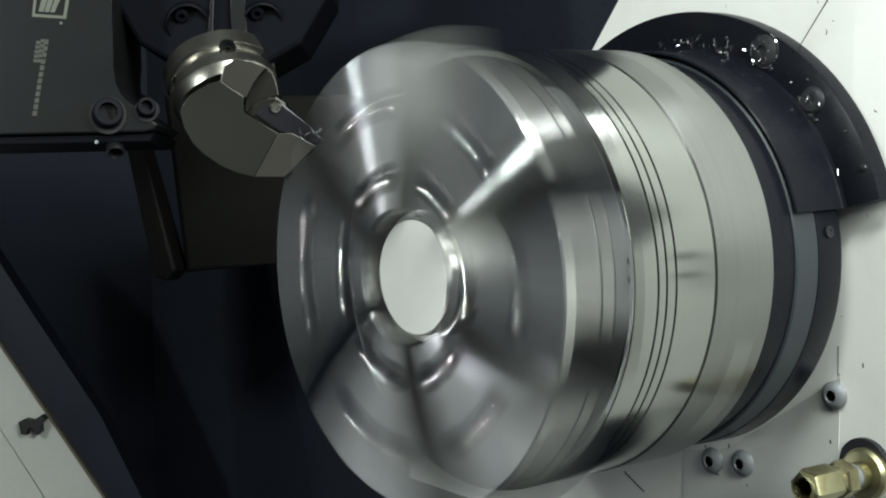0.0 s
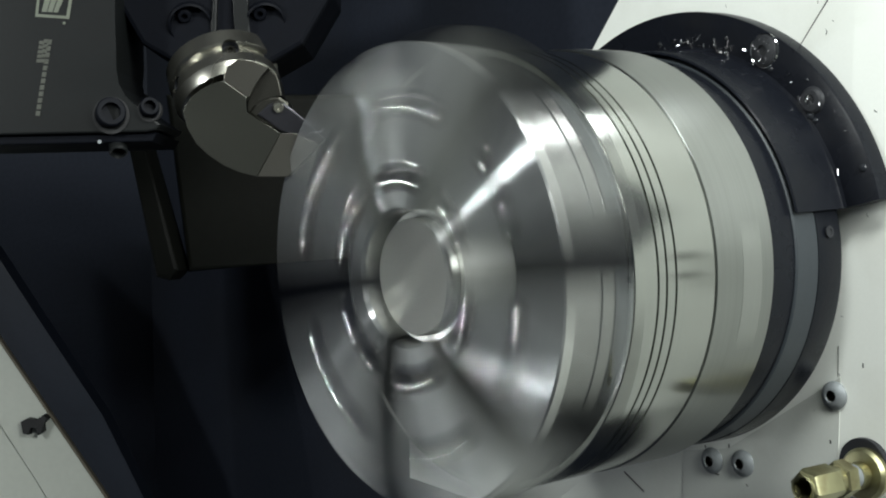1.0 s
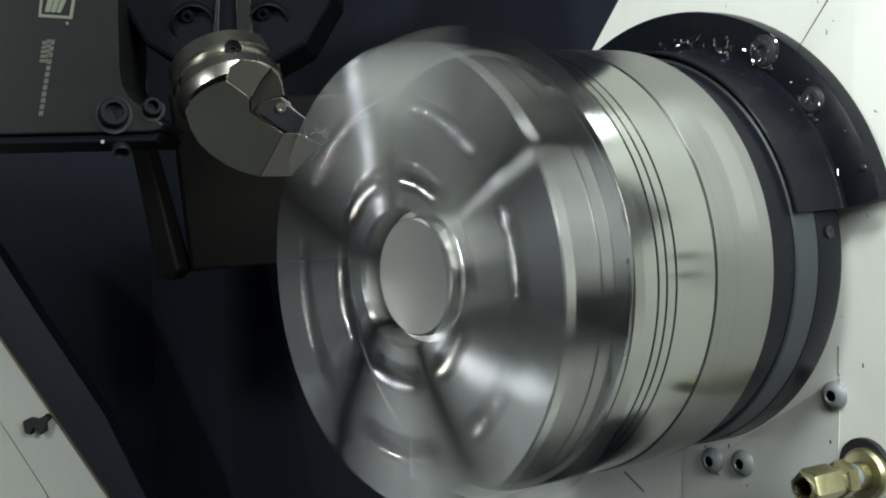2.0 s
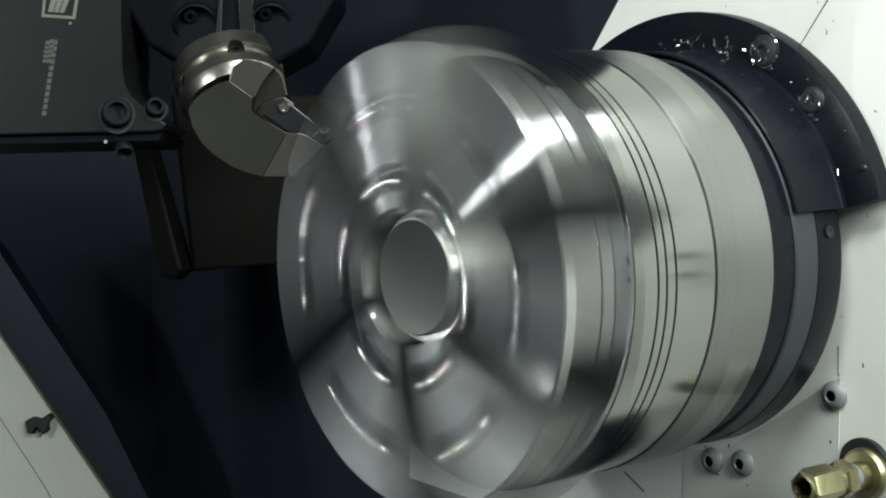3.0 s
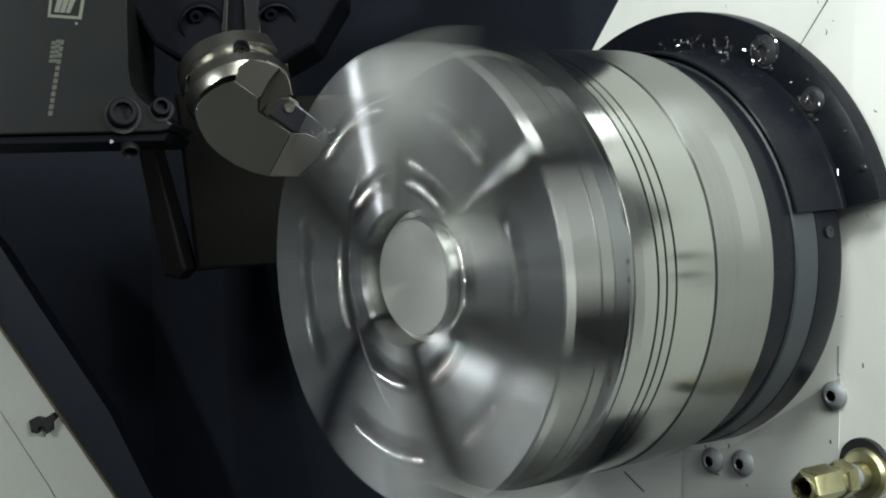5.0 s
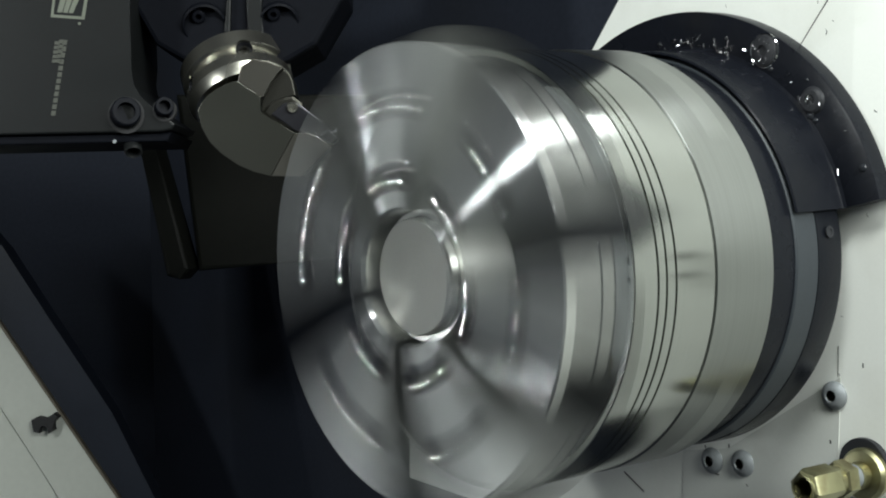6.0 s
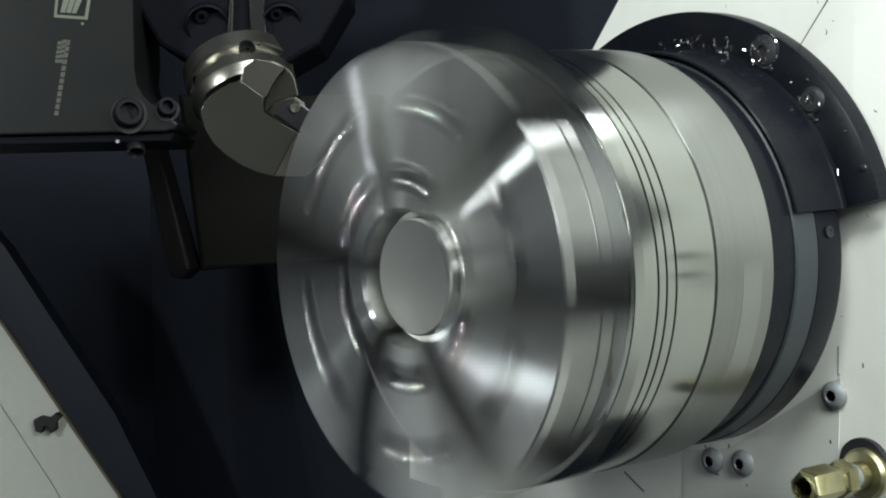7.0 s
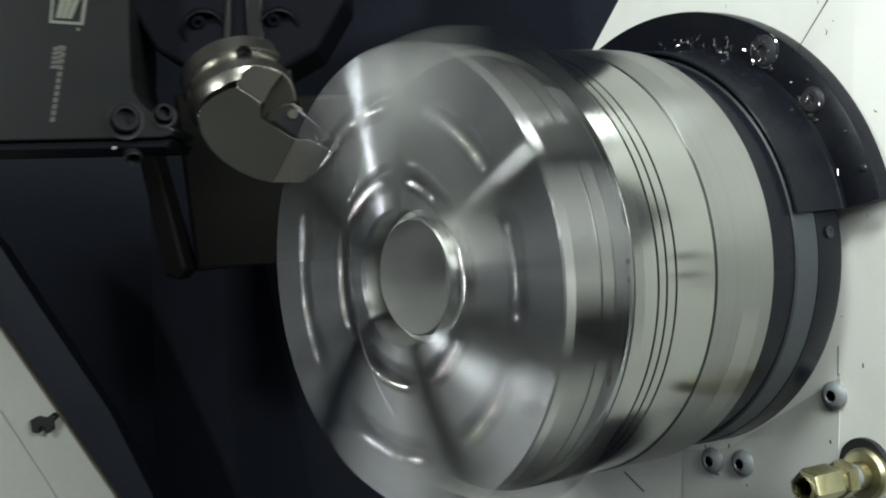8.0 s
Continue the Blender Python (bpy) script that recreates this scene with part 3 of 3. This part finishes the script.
    # slide and way cover that travel with the turret
    base = VIEW @ Matrix.Translation((0, 0, -1.24))
    cover = thing("way_cover", "slanted way cover with pale enamel strip and dark seal", "way cover")
    flat("strip", slab(mm((-430, -33), (-401.9, -70.1), (-301.0, -218.5), (-283.2, -247), (-268, -272), (-322, -272), (-357.4, -209.6), (-401.9, -141.3), (-430, -100)), 0.03, base, 0.002), ENAMEL, cover, "pale enamelled strip")
    flat("apron", slab(mm((-430, -101.5), (-402.5, -143), (-358.5, -210.6), (-323.5, -272), (-430, -272)), 0.03, base @ Matrix.Translation((0, 0, -0.003)), 0.002), ENAMEL, cover, "pale enamelled apron")
    flat("edge", slab(mm((-430, -29), (-400.5, -68.0), (-299.0, -217), (-264, -272), (-267.4, -272), (-300.9, -218.3), (-401.7, -70.0), (-430, -32.5)), 0.02, base @ Matrix.Translation((0, 0, 0.001)), 0.0008), RUSTY, cover, "brownish worn edge")
    flat("seal_band", slab(mm((-430, 34), (-401.9, 1.1), (-363.4, -58.2), (-304.0, -147.3), (-268.4, -218.5), (-241, -272), (-264.5, -272), (-299.5, -217), (-401, -68), (-430, -29)), 0.03, base @ Matrix.Translation((0, 0, -0.006)), 0.004), NAVY, cover, "dark blue-grey seal band")
    flat("hook", slab(mm((-371.5, -151.5), (-366, -148.5), (-357, -150.5), (-351.5, -145.2), (-347.5, -148.8), (-352.5, -153.6), (-352, -160.5), (-356.5, -163.5), (-357.5, -155.5), (-363.5, -155.5), (-364.5, -163), (-369.5, -162)), 0.012, base @ Matrix.Translation((0, 0, 0.012)), 0.0012), RUBBER, cover, "small black hook")
    back = VIEW @ Matrix.Translation((0, 0, -1.15))
    slide = thing("cross_slide", "dim cast cross slide behind the turret", "machine slide")
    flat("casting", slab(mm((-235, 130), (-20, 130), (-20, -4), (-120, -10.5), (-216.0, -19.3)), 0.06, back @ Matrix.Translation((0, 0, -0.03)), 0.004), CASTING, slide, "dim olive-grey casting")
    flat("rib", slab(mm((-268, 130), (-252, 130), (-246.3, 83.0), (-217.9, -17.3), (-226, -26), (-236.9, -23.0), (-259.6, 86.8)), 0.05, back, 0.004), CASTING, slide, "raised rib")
    chips = []
    for seed, size in ((3, 0.0026),):
        bm = bmesh.new()
        flake(bm, Matrix(), random.Random(seed), size)
        chips.append(tagged(link("flying_chip", bm, CHIP), "bright curled steel chip thrown off the cut", "metal chip"))
    return (turret, tool), (cover, slide), chips


# ---- brass fitting and screws ----
def fittings():
    fit = thing("hose_fitting", "brass compression hose fitting screwed into the headstock panel", "hose fitting")
    at = axes((WALLX - 0.0015, -0.1325, -0.1185), (0, 0, 1), (-1, 0.02, 0.02))
    # no opening here: a black disc gives the shade of the hole
    part("hole", spin([(-0.004, 0), (-0.004, 0.0165), (0.0004, 0.0165), (0.0008, 0.0160), (0.0008, 0)], at @ Matrix.Translation((0.0035, 0.003, 0)), 40), BOLT, fit, "dark disc standing for the shaded hole in the panel")
    part("base", spin([(0.0, 0), (0.0, 0.0150), (0.004, 0.0152), (0.0062, 0.0135), (0.0068, 0.0080), (0.013, 0.0078), (0.013, 0)], at, 40), BRASS, fit, "round brass base flange")
    part("stem", spin([(0.012, 0), (0.012, 0.0072), (0.020, 0.0072), (0.020, 0)], at, 28), ZINC, fit, "short dull stem")
    part("hexagon", spin([(0.0195, 0), (0.0195, 0.0095), (0.0205, 0.0112), (0.0285, 0.0112), (0.0295, 0.0095), (0.0295, 0)], at @ Matrix.Rotation(radians(12), 4, "Z"), 6), BRASS, fit, "brass hexagon")
    part("neck", spin([(0.0294, 0), (0.0294, 0.0088), (0.0335, 0.0088), (0.0335, 0)], at, 28), BRASS, fit, "turned brass neck")
    part("nut", spin([(0.0334, 0), (0.0334, 0.0098), (0.0345, 0.0108), (0.0545, 0.0108), (0.0565, 0.0098), (0.0575, 0.0084), (0.0570, 0.0066), (0.0545, 0.0060), (0.0450, 0.0058), (0.0450, 0)], at @ Matrix.Rotation(radians(20), 4, "Z"), 6), BRASS, fit, "brass compression nut")
    part("lip", spin([(0.0540, 0.0078), (0.0585, 0.0076), (0.0590, 0.0070), (0.0585, 0.0062), (0.0470, 0.0060)], at, 36), BRASS, fit, "bright brass lip round the bore")
    # black disc inside the nut gives the bore its shade
    part("bore", spin([(0.0455, 0), (0.0455, 0.0059), (0.0460, 0.0059), (0.0460, 0)], at, 24), BOLT, fit, "dark disc standing for the shade in the bore")
    first = None
    for y, z in ((-0.1081, -0.0773), (-0.0179, -0.1348), (-0.0424, -0.1315)):
        m = Matrix.Translation((WALLX, y, z))
        if first:
            copy_thing(first, m)
            continue
        first = thing("screw", "dull zinc plated button head screw in the white panel", "screw", m, "panel screws")
        turn = axes((0, 0, 0), (0, 1, 0), (-1, 0, 0))
        part("head", spin([(0.0, 0.0084), (0.0008, 0.0086), (0.0016, 0.0084), (0.0034, 0.0068), (0.0044, 0.0048), (0.0046, 0.0036), (0.0042, 0.0033)], turn, 36), ZINC, first, "domed zinc head")
        part("socket", spin([(0.0043, 0.0034), (0.0015, 0.0031), (0.0015, 0)], turn, 6), TOOLD, first, "dark hexagon socket")
    for z in (0.030, -0.003):
        m = Matrix.Translation((WALLX - 0.006, -0.246, z))
        knob = thing("side_screw", "black socket screw in the white side panel", "screw", m, "side panel screws")
        part("head", spin([(-0.008, 0.0), (-0.008, 0.0060), (0.003, 0.0060), (0.004, 0.0048), (0.004, 0.0038), (0.002, 0.0034), (0.002, 0)], axes((0, 0, 0), (0, 1, 0), (-1, 0, 0)), 28), BOLT, knob, "black socket head")
    # seams, step and scratch of the headstock panel
    for name, y0, z0, y1, z1, w in (("seam", -0.0948, 0.1512, -0.0770, 0.1265, 0.0004), ("seam", -0.0631, -0.1095, -0.0800, -0.1340, 0.0003), ("seam", -0.0800, -0.1340, -0.0990, -0.1600, 0.0003),
                                    ("scratch", 0.0594, -0.1587, 0.0409, -0.1684, 0.0005), ("scratch", -0.1093, -0.0480, -0.1098, -0.0660, 0.0002), ("seam", -0.0305, -0.1215, -0.0318, -0.1420, 0.0003)):
        d = Vector((0, y1 - y0, z1 - z0))
        m = axes((WALLX - 0.0003, y0, z0), d, (-1, 0, 0))
        bm = slab([(0, -w), (d.length, -w * 0.6), (d.length, w * 0.6), (0, w)], 0.0006, m)
        tagged(link(name, bm, GRIME, smooth=0), "thin dark line in the white paint", "panel seam", kind="structure")
    # lower plate, greyer than the panel above it
    tagged(link("trim", slab([(-0.0067, -0.193), (-0.0067, -0.1330), (0.030, -0.1245), (0.1118, -0.0657), (0.1118, -0.193)], 0.003, axes((WALLX - 0.0004, 0, 0), (0, -1, 0), (-1, 0, 0))), WHITE2, smooth=0), "greyer lower cover plate of the headstock", "cover plate", kind="structure")
    rnd = random.Random(21)
    bm = bmesh.new()
    for y, z, q in ((-0.0965, 0.1330, 0.0022), (-0.1280, 0.0300, 0.0016), (-0.1285, -0.0560, 0.0026), (-0.0900, 0.150, 0.0012), (-0.0230, 0.151, 0.0014), (-0.1130, -0.0300, 0.0010), (-0.1310, 0.0880, 0.0014),
                    (-0.1080, -0.1045, 0.0016), (-0.1130, -0.0640, 0.0010), (-0.1010, 0.1390, 0.0009), (-0.0140, -0.1260, 0.0012), (-0.0240, -0.1420, 0.0018), (-0.0480, -0.1440, 0.0014), (-0.0960, -0.0880, 0.0008)):
        flake(bm, Matrix.Translation((WALLX - 0.0032, y, z)), rnd, q)
    tagged(link("swarf", bm, GRIME), "small dark chips stuck on the white headstock panel", "swarf", kind="stuff")



setting()
CHUCK_THING, BAR_THING = chuck_thing()
nose_things()
TURRET_THINGS, COVER_THINGS, CHIPS = tool_things()
fittings()

# spindle turn per tenth of a second, in degrees, after 7.0 s
STEPS = [218.8, 236.2, 251.8, 250.2, 249.3, 251.1, 209.5, 239.5, 239.5, 239.4]


def turn_at(t):
    if t <= 7.0:
        return COLUMN - 2197.9 * t
    a, s = COLUMN - 2197.9 * 7.0, (t - 7.0) * 10
    for k, step in enumerate(STEPS):
        a -= step * min(max(s - k, 0.0), 1.0)
    return a


def motions():
    spindle = [(i / 30, pose(0, 0, 0, turn_at(i / 30))) for i in range(241)]
    for ob in (CHUCK_THING, BAR_THING):
        walk(ob, spindle)
        keys = ob.animation_data
        for curve in keys.action.layers[0].strips[0].channelbag(keys.action_slot).fcurves:
            for k in curve.keyframe_points:
                k.handle_left_type = k.handle_right_type = "AUTO"
            curve.update()
    feed = [(k / 2, 0.00193 * k / 2, 0) for k in range(15)] + [(7.1, 0.0136, 0), (7.2, -0.022, 0.003), (7.6, 0.0135, 0.003), (7.7, -0.019, 0.006), (8.0, 0.0095, 0.006)]
    for ob in TURRET_THINGS:
        walk(ob, [(t, Matrix.Translation(TIP + Vector((x, 0, 0)) + A * r)) for t, x, r in feed])
    start = TIP + Vector((-0.002, 0.0, 0.002))
    for ob in CHIPS:
        walk(ob, [(0.0, Matrix.Translation(start)), (3.2, Matrix.Translation(start + Vector((0.0062, 0, 0)))), (6.4334, Matrix.Translation(start + Vector((0.0124, 0, 0)))),
                  (6.5, Matrix.Translation((-0.067, 0.173, -0.085)) @ pose(0, 0, 0, 40, 60, 30)), (6.6667, Matrix.Translation((-0.34, 0.54, -0.617)) @ pose(0, 0, 0, 80, 120, 60)),
                  (8.0, Matrix.Translation((-0.34, 0.54, -0.617)) @ pose(0, 0, 0, 80, 120, 60))])
    for ob in COVER_THINGS:
        walk(ob, [(t, Matrix.Translation((x, 0, 0))) for t, x, r in feed])


motions()
